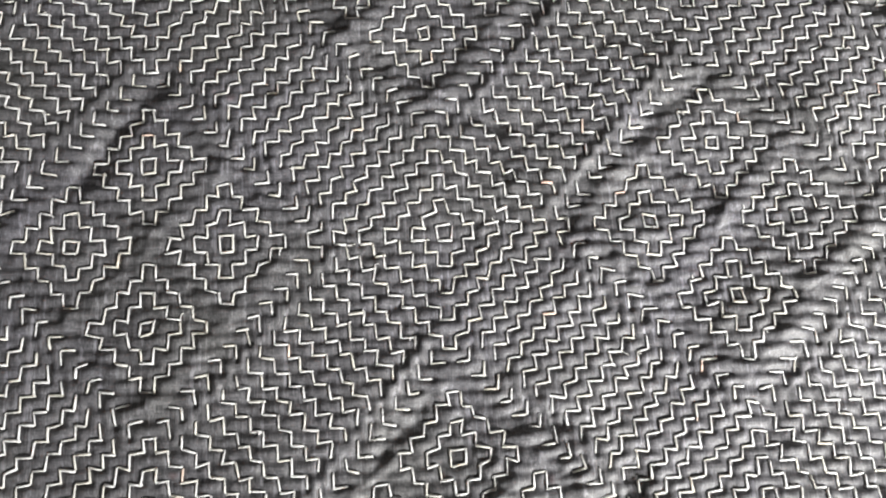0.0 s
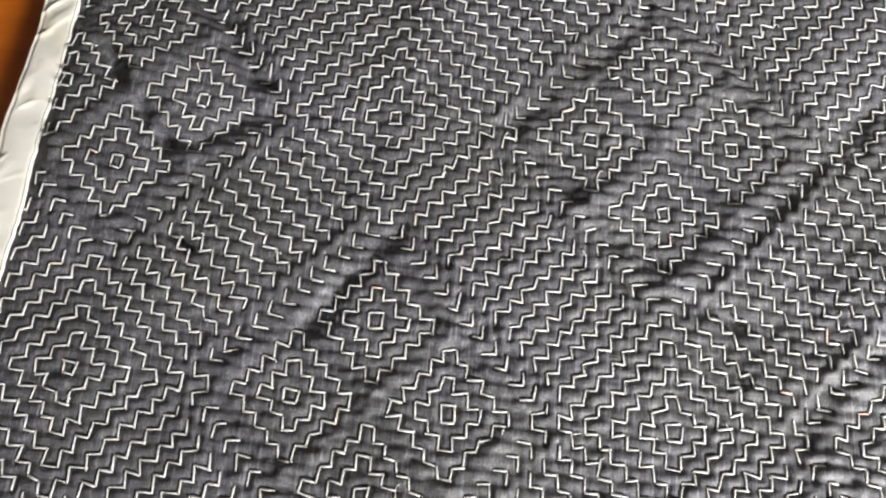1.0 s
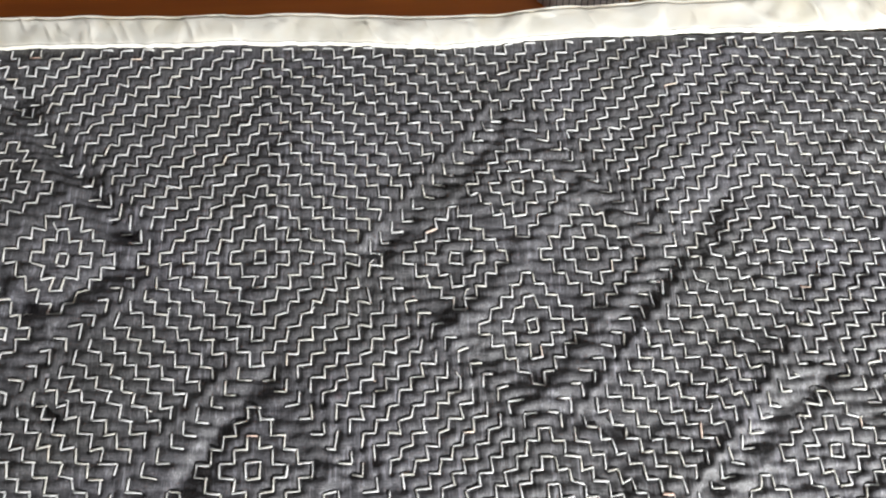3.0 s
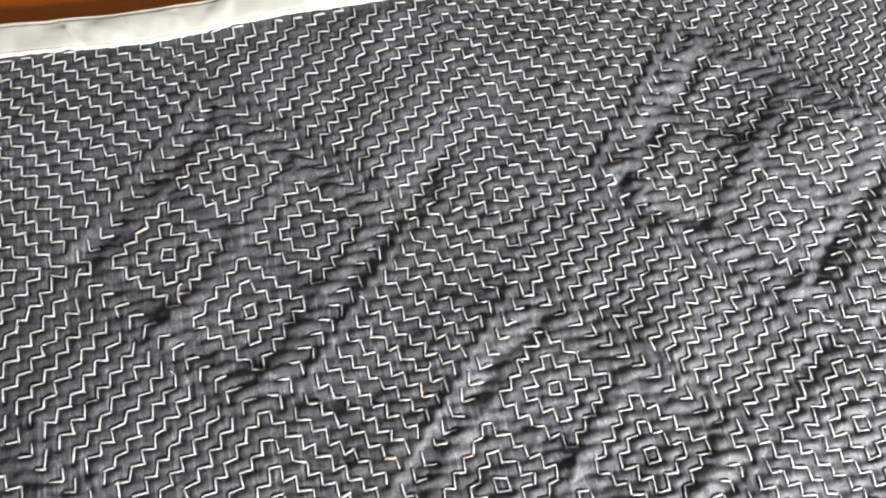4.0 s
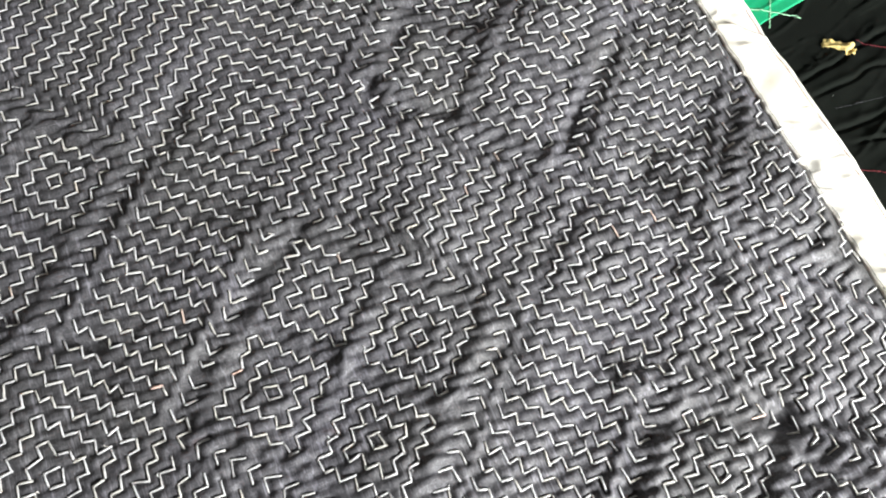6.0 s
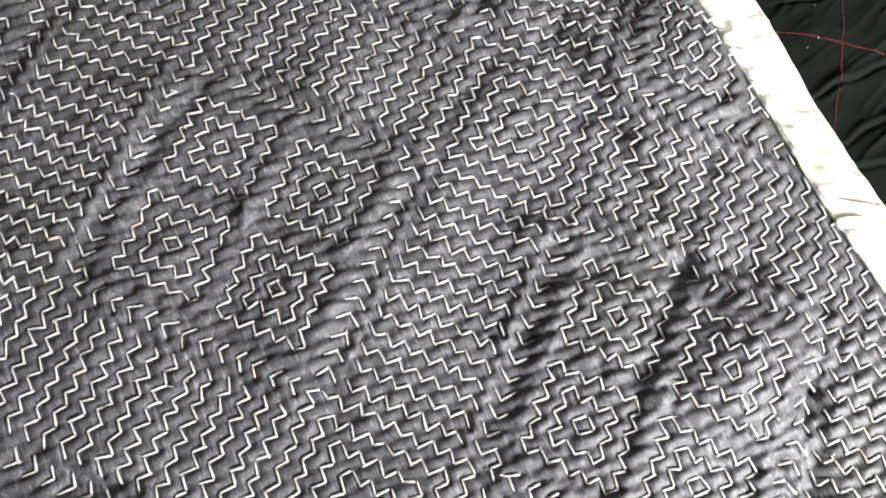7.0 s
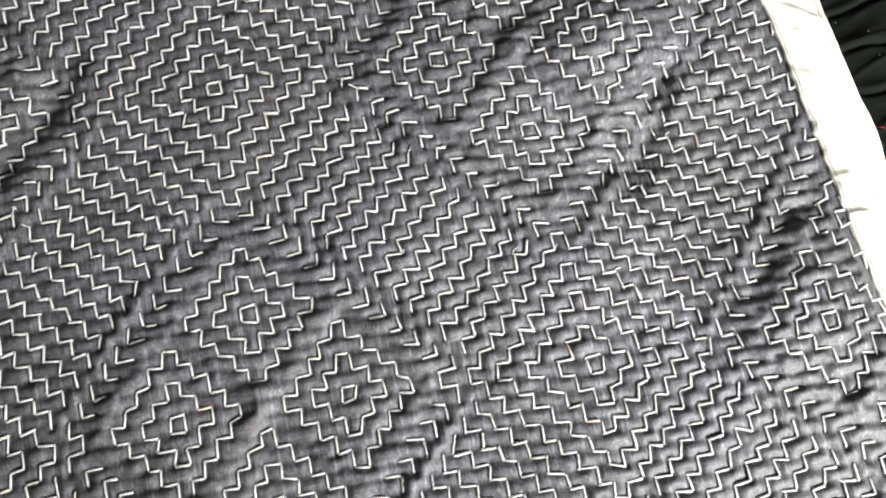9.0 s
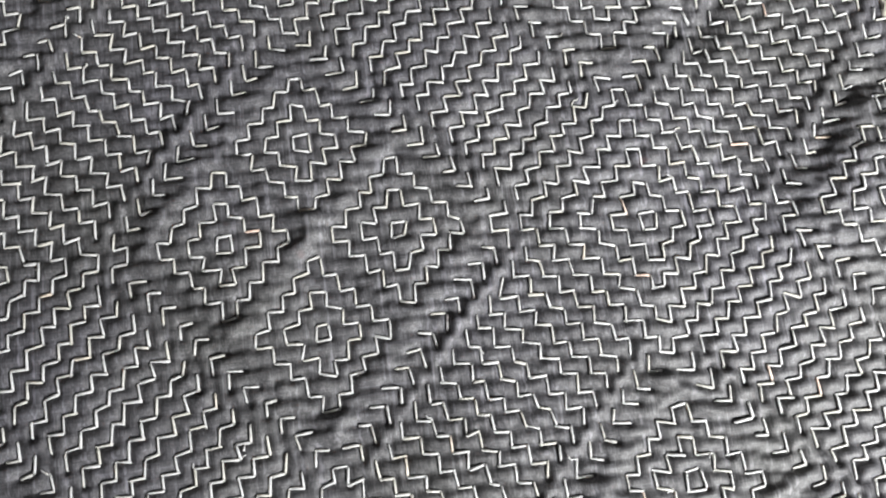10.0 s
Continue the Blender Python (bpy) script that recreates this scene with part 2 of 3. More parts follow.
def settle(rows):
    """Lattice stitches to places on the cloth, in U, uneven as by hand; those past the panel's edge are left out."""
    a = np.array(rows, float)
    ends = []
    for p in (a[:, :2], a[:, 2:]):
        x, y = p[:, 0], p[:, 1]
        jx = 0.13 * vnoise(x * 1.7, y * 1.7, 3) + 0.09 * vnoise(x * 5.1, y * 5.3, 4) + 0.08 * vnoise(x * 0.21, y * 0.21, 5)
        jy = 0.13 * vnoise(x * 1.7, y * 1.7, 6) + 0.09 * vnoise(x * 5.1, y * 5.3, 7) + 0.08 * vnoise(x * 0.21, y * 0.21, 8)
        ends.append(np.stack(drape(x + jx, y + jy), 1))
    p, q = ends
    mid = (p + q) / 2
    ok = (mid[:, 0] > X_LEFT + 0.1) & (mid[:, 0] < right_edge(mid[:, 1]) - 0.1) & (mid[:, 1] < Y_TOP - 0.1) & (mid[:, 1] > Y_BOTTOM + 0.3)
    flat = np.abs(a[:, 0] - a[:, 2]) > 0.5
    return p[ok], q[ok], flat[ok]


FAR, NEARBY = settle(ROWS_FAR), settle(ROWS_NEAR)


# ---------------------------------------------------------------- relief of the panel
RES = 10                                     # relief samples per stitch
RX0, RY0, RX1, RY1 = -55, -82, 73, 49


def pillows(dist, neck):
    """How the wadding lifts the cloth between the stitches that hold it down: a stretched sheet under even pressure,
    creased in the necks between one level stitch and the next; the wadding is pushed to the north of each pillow."""
    d = dist[::2, ::2]
    stiff = 1.1 * np.exp(-(neck[::2, ::2] / 0.16) ** 2)
    held = d < 0.13
    step = (2 / RES) ** 2
    z = np.where(held, 0.0, np.minimum(0.3 * d, 0.4))
    for _ in range(70):
        p = np.pad(z, 1, mode="edge")
        z = (1.36 * p[:-2, 1:-1] + 0.64 * p[2:, 1:-1] + p[1:-1, :-2] + p[1:-1, 2:] + step) / (4 + step / 0.62 + stiff)
        z[held] = 0.0
    r, c = dist.shape
    j, i = np.minimum(np.arange(r) / 2, z.shape[0] - 1.001), np.minimum(np.arange(c) / 2, z.shape[1] - 1.001)
    j0, i0 = j.astype(int)[:, None], i.astype(int)[None, :]
    v, u = j[:, None] - j0, i[None, :] - i0
    return (z[j0, i0] * (1 - u) + z[j0, i0 + 1] * u) * (1 - v) + (z[j0 + 1, i0] * (1 - u) + z[j0 + 1, i0 + 1] * u) * v


def relief():
    nx, ny = (RX1 - RX0) * RES, (RY1 - RY0) * RES
    gx, gy = RX0 + np.arange(nx) / RES, RY0 + np.arange(ny) / RES
    dist, neck = np.full((ny, nx), 2.6), np.full((ny, nx), 2.6)
    held = [(a, b, dist) for p, q, flat in (FAR, NEARBY) for a, b in zip(p, q)]
    necks = [(a - (b - a), b + (b - a), neck) for p, q, flat in (FAR, NEARBY) for a, b, level in zip(p, q, flat) if level]
    for a, b, field in held + necks:
        lo, hi = np.minimum(a, b) - 1.9, np.maximum(a, b) + 1.9
        i0, i1 = max(0, int((lo[0] - RX0) * RES)), min(nx, int((hi[0] - RX0) * RES))
        j0, j1 = max(0, int((lo[1] - RY0) * RES)), min(ny, int((hi[1] - RY0) * RES))
        x, y = gx[None, i0:i1], gy[j0:j1, None]
        d = b - a
        t = np.clip(((x - a[0]) * d[0] + (y - a[1]) * d[1]) / (d @ d), 0, 1)
        r = np.hypot(x - a[0] - t * d[0], y - a[1] - t * d[1])
        field[j0:j1, i0:i1] = np.minimum(field[j0:j1, i0:i1], r)
    x, y = np.meshgrid(gx, gy)
    puff = pillows(dist, neck)
    loose = np.clip((puff - 0.24) / 0.24, 0, 1)
    loose = loose * loose * (3 - 2 * loose)
    strength = np.clip(0.40 + 0.42 * vnoise(x / 17, y / 17, 14) + 0.5 * np.clip(x / 40, -0.6, 1), 0.12, 1.35)
    strength = strength * (1 - 0.55 * np.clip((-y - 28) / 10, 0, 1) * np.clip((52 - x) / 8, 0, 1))
    h = 3.3 * puff * (1 - 0.7 * loose) * (0.95 + 0.16 * np.clip(x / 50, -1, 1) + 0.22 * vnoise(x / 2.6, y / 2.6, 15) + 0.2 * vnoise(x / 0.9, y / 0.9, 30))
    # drag lines, longer than wide, that run a little uphill to the east; some are sharp valleys
    c, sn = math.cos(0.42), math.sin(0.42)
    bx, by = x + 0.8 * vnoise(x / 3.1, y / 3.1, 71), y + 0.8 * vnoise(x / 3.1, y / 3.1, 72)
    s, d = bx * c + by * sn, -bx * sn + by * c
    drag = vnoise(s / 3.6, d / 1.3, 11) + 0.35 * vnoise(s / 1.7, d / 0.55, 12)
    valley = (1 - np.abs(vnoise(s / 4.2, d / 1.5, 13))) ** 7
    s2, d2 = (bx + 0.94 * by) / 1.414, (bx - 0.94 * by) / 1.414
    along = vnoise(s2 / 5.0, d2 / 1.3, 16)
    ditch = (1 - np.abs(vnoise(s2 / 6.0, d2 / 1.9, 31))) ** 7
    h += loose * strength * (0.38 * drag - 0.8 * valley + 0.28 * along - 0.45 * ditch + 0.2)
    h += loose * (0.26 * vnoise(bx / 3.4, by / 2.2, 74) + 0.10 * vnoise(bx / 1.5, by / 1.1, 75))
    h += (1 - loose) * puff * strength * (0.6 * drag - 0.6 * valley)
    h += 0.26 * strength * vnoise(d2 / 5.5, s2 / 10, 36) + 0.3 * vnoise(x / 9, y / 9, 17) + 0.10 * vnoise(x / 3.6, y / 3.6, 32)
    wx, wy = x + 0.55 * vnoise(x / 2.8, y / 2.8, 33), y + 0.55 * vnoise(x / 2.8, y / 2.8, 34)
    for x0, y0, x1, y1, amp, width in FOLDS_EAST + FOLDS_WEST:
        ln = math.hypot(x1 - x0, y1 - y0)
        ex, ey = (x1 - x0) / ln, (y1 - y0) / ln
        t = np.clip(((wx - x0) * ex + (wy - y0) * ey) / ln, 0, 1)
        r = np.hypot(wx - x0 - t * ln * ex, wy - y0 - t * ln * ey)
        h += 0.85 * amp * np.exp(-(r / width) ** 2) * np.clip(0.75 + 0.7 * vnoise(x / 2.6, y / 2.6, 35), 0.1, 1.3)
    h += 0.012 * vnoise(x * 1.6, y * 1.6, 18)
    for cx, cy, amp, r in SWELLS:
        h += amp * np.exp(-((x - cx) ** 2 + (y - cy) ** 2) / r ** 2)
    edge = np.minimum.reduce([x - X_LEFT, right_edge(y) - x, Y_TOP - y, y - Y_BOTTOM])
    return np.maximum(h * np.clip(edge / 1.5, 0.0, 1), -0.98)


# wrinkles that stand out: from, to, height, width, in U
SWELLS = ((51.8, -24.6, 1.6, 5), (63.5, -48.8, 1.2, 7), (51.3, 23.7, 1.6, 6), (62.9, 0.6, 1.5, 6), (-46, 25, 0.6, 10),
          (0.5, -0.3, -0.45, 8), (2, 24, -0.5, 10), (22, 24, -0.5, 8))          # place, height, reach, in U
FOLDS_EAST = (
    (51, 6, 52.5, -15, -0.7, 1.6), (54.5, 6, 56, -14, 0.6, 1.6), (36, 25, 46, 37, -0.5, 1.1), (33, -23, 44, -11, -0.5, 1.2),
    (42, -9, 56, -14, 0.6, 1.0), (44, -13, 58, -18, -0.5, 0.9), (52, -36, 61, -22, -0.6, 1.2), (58.6, -45, 67, -36, -0.6, 1.2),
    (47, -21, 58, -9, -0.45, 1.3), (36, -3, 47, 8, -0.35, 1.4), (47.4, -10.6, 53.2, -15.1, -0.75, 0.9), (51.3, -30.8, 51.1, -34.3, -0.8, 0.9),
    (53.6, -29.8, 59.1, -26.9, -0.7, 0.9), (33.1, 22.7, 40.1, 31.4, -0.75, 0.9), (33.4, 22, 39, 18.4, -0.75, 0.9), (46.8, 11.6, 58, 21.7, -0.75, 0.9))
FOLDS_WEST = (
    (10, 1, 23, 12.5, -0.6, 1.1), (-11, -24, -1, -13, -0.4, 1.1), (-13, 24, -2, 36, -0.45, 1.1), (12, -28, 26, -36, -0.35, 1.3),
    (-10.1, 21, -4.5, 14.3, -0.6, 0.9), (-48.2, 42.6, -34.5, 26.0, -1.1, 0.95), (-52.5, 32, -42, 20, -1.1, 0.95), (-41.5, 19.4, -34.0, 23.4, -0.5, 1.0),
    (-28.5, 5.4, -21.7, 13.8, -0.6, 1.2), (8.5, 18.8, 18, 28.8, -0.55, 1.0), (12.4, -21.7, 7, -28.6, -0.9, 1.4), (6.6, -14.5, 13.2, -19.5, -0.8, 1.3),
    (-4.8, 15.2, 5.4, 9, -0.55, 1.1), (-39.8, 12.1, -38.7, 11, -0.85, 0.5))
RELIEF = relief()


def height(x, y):
    """Relief of the panel at a place, in U."""
    fx = np.clip((np.asarray(x, float) - RX0) * RES, 0, RELIEF.shape[1] - 1.001)
    fy = np.clip((np.asarray(y, float) - RY0) * RES, 0, RELIEF.shape[0] - 1.001)
    i, j = fx.astype(int), fy.astype(int)
    u, v = fx - i, fy - j
    return (RELIEF[j, i] * (1 - u) + RELIEF[j, i + 1] * u) * (1 - v) + (RELIEF[j + 1, i] * (1 - u) + RELIEF[j + 1, i + 1] * u) * v


# ---------------------------------------------------------------- setting
def make_floor():
    floor = tagged(new("floor"), "orange-brown lacquered wooden boards with narrow dark joints", "floor", kind="structure")
    bm = bmesh.new()
    box(bm, ROOM_W, ROOM_E, ROOM_S, ROOM_N, FLOOR_Z - 0.03, FLOOR_Z - 0.006)
    part("underlay", bm, M_WOOD, floor)
    y = 0.318 - 4 * 0.42
    while y < ROOM_N - 0.05:
        bm = bmesh.new()
        box(bm, ROOM_W, ROOM_E, max(y, ROOM_S) + 0.0012, min(y + 0.42, ROOM_N) - 0.0012, FLOOR_Z - 0.02, FLOOR_Z)
        bmesh.ops.bevel(bm, geom=bm.edges[:], offset=0.0015, segments=2, affect="EDGES")
        part("board", bm, M_WOOD, floor)
        y += 0.42


def wall(name, flat, x0, x1, y0, y1, opening=None):
    """A wall, with a window opening cut through it where one is given."""
    bm = bmesh.new()
    z0, z1 = FLOOR_Z - 0.03, ROOM_H
    if opening is None:
        box(bm, x0, x1, y0, y1, z0, z1)
    else:
        c, mid, w, h = opening[:4]
        lo, hi, b0, b1 = c - w / 2, c + w / 2, mid - h / 2, mid + h / 2
        if flat == "x":
            box(bm, x0, lo, y0, y1, z0, z1), box(bm, hi, x1, y0, y1, z0, z1)
            box(bm, lo, hi, y0, y1, z0, b0), box(bm, lo, hi, y0, y1, b1, z1)
        else:
            box(bm, x0, x1, y0, lo, z0, z1), box(bm, x0, x1, hi, y1, z0, z1)
            box(bm, x0, x1, lo, hi, z0, b0), box(bm, x0, x1, lo, hi, b1, z1)
    label = "plain brown-grey painted wall" + (" with a window opening" if opening else "")
    tagged(part(name, bm, M_WALL, None, label), "", "wall", kind="structure")


def make_room():
    wall("wall_south", "x", ROOM_W, ROOM_E, ROOM_S - 0.1, ROOM_S, WINDOW_SOUTH)
    wall("wall_north", "x", ROOM_W, ROOM_E, ROOM_N, ROOM_N + 0.1)
    wall("wall_east", "y", ROOM_E, ROOM_E + 0.1, ROOM_S - 0.1, ROOM_N + 0.1, WINDOW_EAST)
    wall("wall_west", "y", ROOM_W - 0.1, ROOM_W, ROOM_S - 0.1, ROOM_N + 0.1)
    bm = bmesh.new()
    box(bm, ROOM_W - 0.1, ROOM_E + 0.1, ROOM_S - 0.1, ROOM_N + 0.1, ROOM_H, ROOM_H + 0.1)
    tagged(part("ceiling", bm, M_WALL, None, "plain brown-grey painted ceiling"), "", "ceiling", kind="structure")


make_floor()
make_room()


# ---------------------------------------------------------------- the quilt
def binding_place(a, t, inner, outer, key):
    """Place across and height of a folded binding, at a along it and t (0 inner edge, 1 outer edge) across it, in U."""
    sign = np.sign(outer - inner)
    wob = 0.2 * vnoise(a / 3.1, a * 0 + key, 21) + 0.26 * vnoise(a / 12, a * 0 + key, 22)
    fray = 0.04 * vnoise(a * 2.3, a * 0 + key, 23) + 0.03 * vnoise(a * 7, a * 0 + key, 28)
    across = inner + (outer - inner) * t + sign * (t * wob + np.where(t > 0.97, fray, 0)) + (1 - t) * (0.16 * vnoise(a / 4.3, a * 0 + key, 24) + 0.10 * vnoise(a / 0.7, a * 0 + key, 30))
    arch = np.sin(np.pi * np.clip(t, 0, 1))
    body = 0.16 * np.clip(arch, 0, 1) ** 0.6
    body = body - 0.05 * np.exp(-((t - 0.045) / 0.02) ** 2) - 0.10 * np.exp(-((t - 0.86) / 0.03) ** 2)
    lean = 1.6 * (t - 0.5)
    tuck = (1 - np.abs(vnoise(a / 1.5 + lean + 0.3 * vnoise(a / 2.0, 2 * t + key, 31), 0.9 * t + key, 25))) ** 1.8
    soft = vnoise(a / 1.9 - 0.5 * lean, 0.9 * t + key, 26)
    gather = np.clip(1.8 * vnoise(a / 2.6, 1.6 * t + key, 29) + 0.55, 0.0, 1.5)
    slack = 1.0 if key == BINDINGS["right"] else 0.75
    z = 0.30 + body + arch ** 0.6 * slack * ((0.46 if key == BINDINGS["right"] else 0.24) * gather * (tuck - 0.35) + 0.10 * soft) + 0.14 * slack * vnoise(a / 8, 0.25 * t + key, 27) * arch
    return across, z - 0.7 * np.clip((t - 0.94) / 0.06, 0, 1) ** 2


def binding_edges(side, a):
    """Inner and outer edge of the binding on one side."""
    if side == "left":
        return X_LEFT + 0.1 + 0 * a, X_LEFT - 3.4 + 0 * a
    if side == "right":
        return right_edge(a) - 0.1, right_edge(a) + 4.5
    if side == "top":
        return Y_TOP + 0.2 - 0.8 * np.exp(-((a + 9) / 8) ** 2) + 0.5 * np.clip(a / 28, 0, 1.2), Y_TOP + 3.9 - 0.7 * np.exp(-((a + 7) / 9) ** 2) + 0.8 * np.clip(a / 22, 0, 1.2)
    return Y_BOTTOM + 0 * a, Y_BOTTOM - 3.5 + 0 * a


BINDINGS = {"left": 1.3, "right": 5.7, "top": 9.1, "bottom": 14.9}


def make_quilt():
    quilt = tagged(new("quilt"), "charcoal cotton quilt with white stepped-diamond hand stitching and cream binding", "quilt")
    nx, ny = 950, 1000
    y = np.linspace(Y_BOTTOM - 0.4, Y_TOP + 0.4, ny)
    X = (X_LEFT - 0.4) + np.linspace(0, 1, nx)[None, :] * (right_edge(y)[:, None] + 0.4 - (X_LEFT - 0.4))
    Y = np.broadcast_to(y[:, None], X.shape)
    panel = under(new("front_panel", grid_mesh("front_panel", X * U, Y * U, height(X, Y) * U, M_PANEL)), quilt)
    tagged(panel, "charcoal handloom cotton, puckered by the stitching")
    for side, key in BINDINGS.items():
        upright = side in ("left", "right")
        along = np.linspace(Y_BOTTOM - 3.4, Y_TOP + 3.6, 1000) if upright else np.linspace(X_LEFT - 3.5, 69.8, 900)
        A, T = np.meshgrid(along, np.linspace(0, 1, 30))
        inner, outer = binding_edges(side, A)
        C, Z = binding_place(A, T, inner, outer, key)
        gx, gy = (C, A) if upright else (A, C)
        if not upright:
            Z = Z + 0.12
        if side in ("right", "bottom"):
            gx, gy, Z = gx[::-1], gy[::-1], Z[::-1]
        strip = under(new("binding", grid_mesh("binding", gx * U, gy * U, Z * U, M_CREAM, 0.5 * U)), quilt)
        tagged(strip, "cream cotton binding, creased and machine stitched")
    bm = bmesh.new()
    box(bm, (X_LEFT - 3.2) * U, 69.2 * U, (Y_BOTTOM - 3.3) * U, (Y_TOP + 3.0) * U, FLOOR_Z + 0.0005, -0.0085)
    part("backing", bm, M_CREAM, quilt, "cream cotton backing")
    return quilt, panel


QUILT, PANEL = make_quilt()

# thread: four rings of five points, thin where it enters the cloth
SIDES = 5
RING_T = np.array([-0.5, -0.38, 0.38, 0.5])
RING_R = np.array([0.78, 1.0, 1.0, 0.78])
RING_Z = np.array([-0.05, 0.05, 0.05, -0.05])


def thread_faces():
    f = []
    for r in range(3):
        for s in range(SIDES):
            a, b = r * SIDES + s, r * SIDES + (s + 1) % SIDES
            f.append((a, b, b + SIDES, a + SIDES))
    for o in (0, 15):
        f.append((o, o + 1, o + 2, o + 3))
        f.append((o, o + 3, o + 4, o + 4)) 
    return [q for q in f if len(set(q)) == 4]


THREAD_F = np.array(thread_faces())


def thread_points(p, q, radius, rng, ground=None, uneven=1.0):
    """Points of many stitches, from p to q, in U, lying on the relief."""
    n = len(p)
    ground = ground or height
    d = q - p
    ln = np.hypot(d[:, 0], d[:, 1])
    ux, uy = d[:, 0] / ln, d[:, 1] / ln
    ln = ln * (1.0 + uneven * rng.uniform(-0.05, 0.13, n))
    turn = uneven * rng.normal(0, 0.055, n)
    ux, uy = ux * np.cos(turn) - uy * np.sin(turn), ux * np.sin(turn) + uy * np.cos(turn)
    mid = (p + q) / 2 + uneven * rng.normal(0, 0.035, p.shape)
    bend = uneven * rng.uniform(-0.06, 0.06, n)
    out = np.zeros((n, 4, SIDES, 3))
    base = np.stack([ground(mid[:, 0] + ux * ln * t, mid[:, 1] + uy * ln * t) for t in (-0.45, 0.0, 0.45)], 1).max(1)
    for r in range(4):
        ends = ground(mid[:, 0] + ux * ln * RING_T[r], mid[:, 1] + uy * ln * RING_T[r])
        zc = np.maximum(ends, base - 0.06) + RING_Z[r] * uneven + 0.085 * uneven
        rough = 1 + uneven * rng.uniform(-0.22, 0.22, n)
        for s in range(SIDES):
            a = 2 * math.pi * s / SIDES
            side, up = math.cos(a) * radius * RING_R[r] * rough, math.sin(a) * radius * RING_R[r] * 0.8
            off = side + bend * (1 - (2 * RING_T[r]) ** 2)
            out[:, r, s, 0] = mid[:, 0] + ux * ln * RING_T[r] - uy * off
            out[:, r, s, 1] = mid[:, 1] + uy * ln * RING_T[r] + ux * off
            out[:, r, s, 2] = zc + up
    return out.reshape(n, -1, 3) * U


def make_stitching():
    rng = np.random.default_rng(3)
    p, q, flat = FAR
    v = thread_points(p, q, np.where(flat, 0.096, 0.088) * rng.uniform(0.85, 1.15, len(p)), rng)
    f = THREAD_F[None] + (np.arange(len(p)) * v.shape[1])[:, None, None]
    ob = under(new("stitching", mesh_of("stitching", v.reshape(-1, 3), f.reshape(-1, 4), M_THREAD)), PANEL)
    tagged(ob, "off-white hand stitches in stepped diamonds", kind="stuff")
    # the motif that the camera passes nearest, stitch by stitch
    p, q, flat = NEARBY
    shapes = []
    for w in (0.096, 0.088):
        v = np.array([(RING_T[r], math.cos(2 * math.pi * s / SIDES) * w * RING_R[r], math.sin(2 * math.pi * s / SIDES) * w * RING_R[r] * 0.8 + RING_Z[r])
                      for r in range(4) for s in range(SIDES)])
        shapes.append(mesh_of("stitch", v * U, THREAD_F, M_THREAD))
    for a, b, fl in zip(p, q, flat):
        d = b - a
        ln = np.hypot(*d)
        m = (a + b) / 2
        z = max(float(height(a[0] + d[0] * t, a[1] + d[1] * t)) for t in (0.05, 0.5, 0.95)) + 0.04
        ob = under(new("stitch", shapes[0 if fl else 1]), PANEL)
        ob.matrix_basis = Matrix.LocRotScale((m[0] * U, m[1] * U, z * U), Euler((0, 0, math.atan2(d[1], d[0]) + rng.normal(0, 0.05))), (ln * rng.uniform(0.93, 1.08), 1, 1))


make_stitching()


def running_line(name, pts, step, gap, radius, material, parent, ground, label="", wander=0.0):
    """A row of small machine or hand stitches along a line of places, in U."""
    pts = np.asarray(pts, float)
    ln = np.r_[0, np.cumsum(np.hypot(*np.diff(pts, axis=0).T))]
    s = np.arange(0, ln[-1] - step, step)
    at = lambda v: np.stack([np.interp(v, ln, pts[:, 0]), np.interp(v, ln, pts[:, 1])], 1)
    rng = np.random.default_rng(len(s))
    p, q = at(s), at(s + step - gap)
    if wander:
        p, q = p + rng.normal(0, wander, p.shape), q + rng.normal(0, wander, q.shape)
    v = thread_points(p, q, np.full(len(p), radius), rng, ground, 0.25)
    f = THREAD_F[None] + (np.arange(len(p)) * v.shape[1])[:, None, None]
    ob = under(new(name, mesh_of(name, v.reshape(-1, 3), f.reshape(-1, 4), material)), parent)
    return tagged(ob, label, kind="stuff")


def make_seams():
    for side, key in BINDINGS.items():
        upright = side in ("left", "right")
        lo, hi = (Y_BOTTOM, Y_TOP + (2.8 if side != "bottom" else 0)) if upright else (X_LEFT - 3.2, 69.0)
        a = np.linspace(lo, hi, 600)
        for t, mat, label in ((0.045, M_GREY, "dark machine stitching"), (0.87, M_ROSE if side == "right" else M_SAND, "fine machine stitching near the outer edge")):
            inner, outer = binding_edges(side, a)
            c, z = binding_place(a, a * 0 + t, inner, outer, key)
            lift = 0.12 if not upright else 0.0
            line = np.stack([c, a], 1) if upright else np.stack([a, c], 1)
            ground = (lambda x, y, a=a, z=z, up=upright, lift=lift: np.interp(y if up else x, a, z) + lift)
            running_line("seam", line, 0.34, 0.07 if t < 0.5 else 0.14, 0.026 if t < 0.5 else (0.042 if side == "right" else 0.024), mat, QUILT, ground, label)


make_seams()


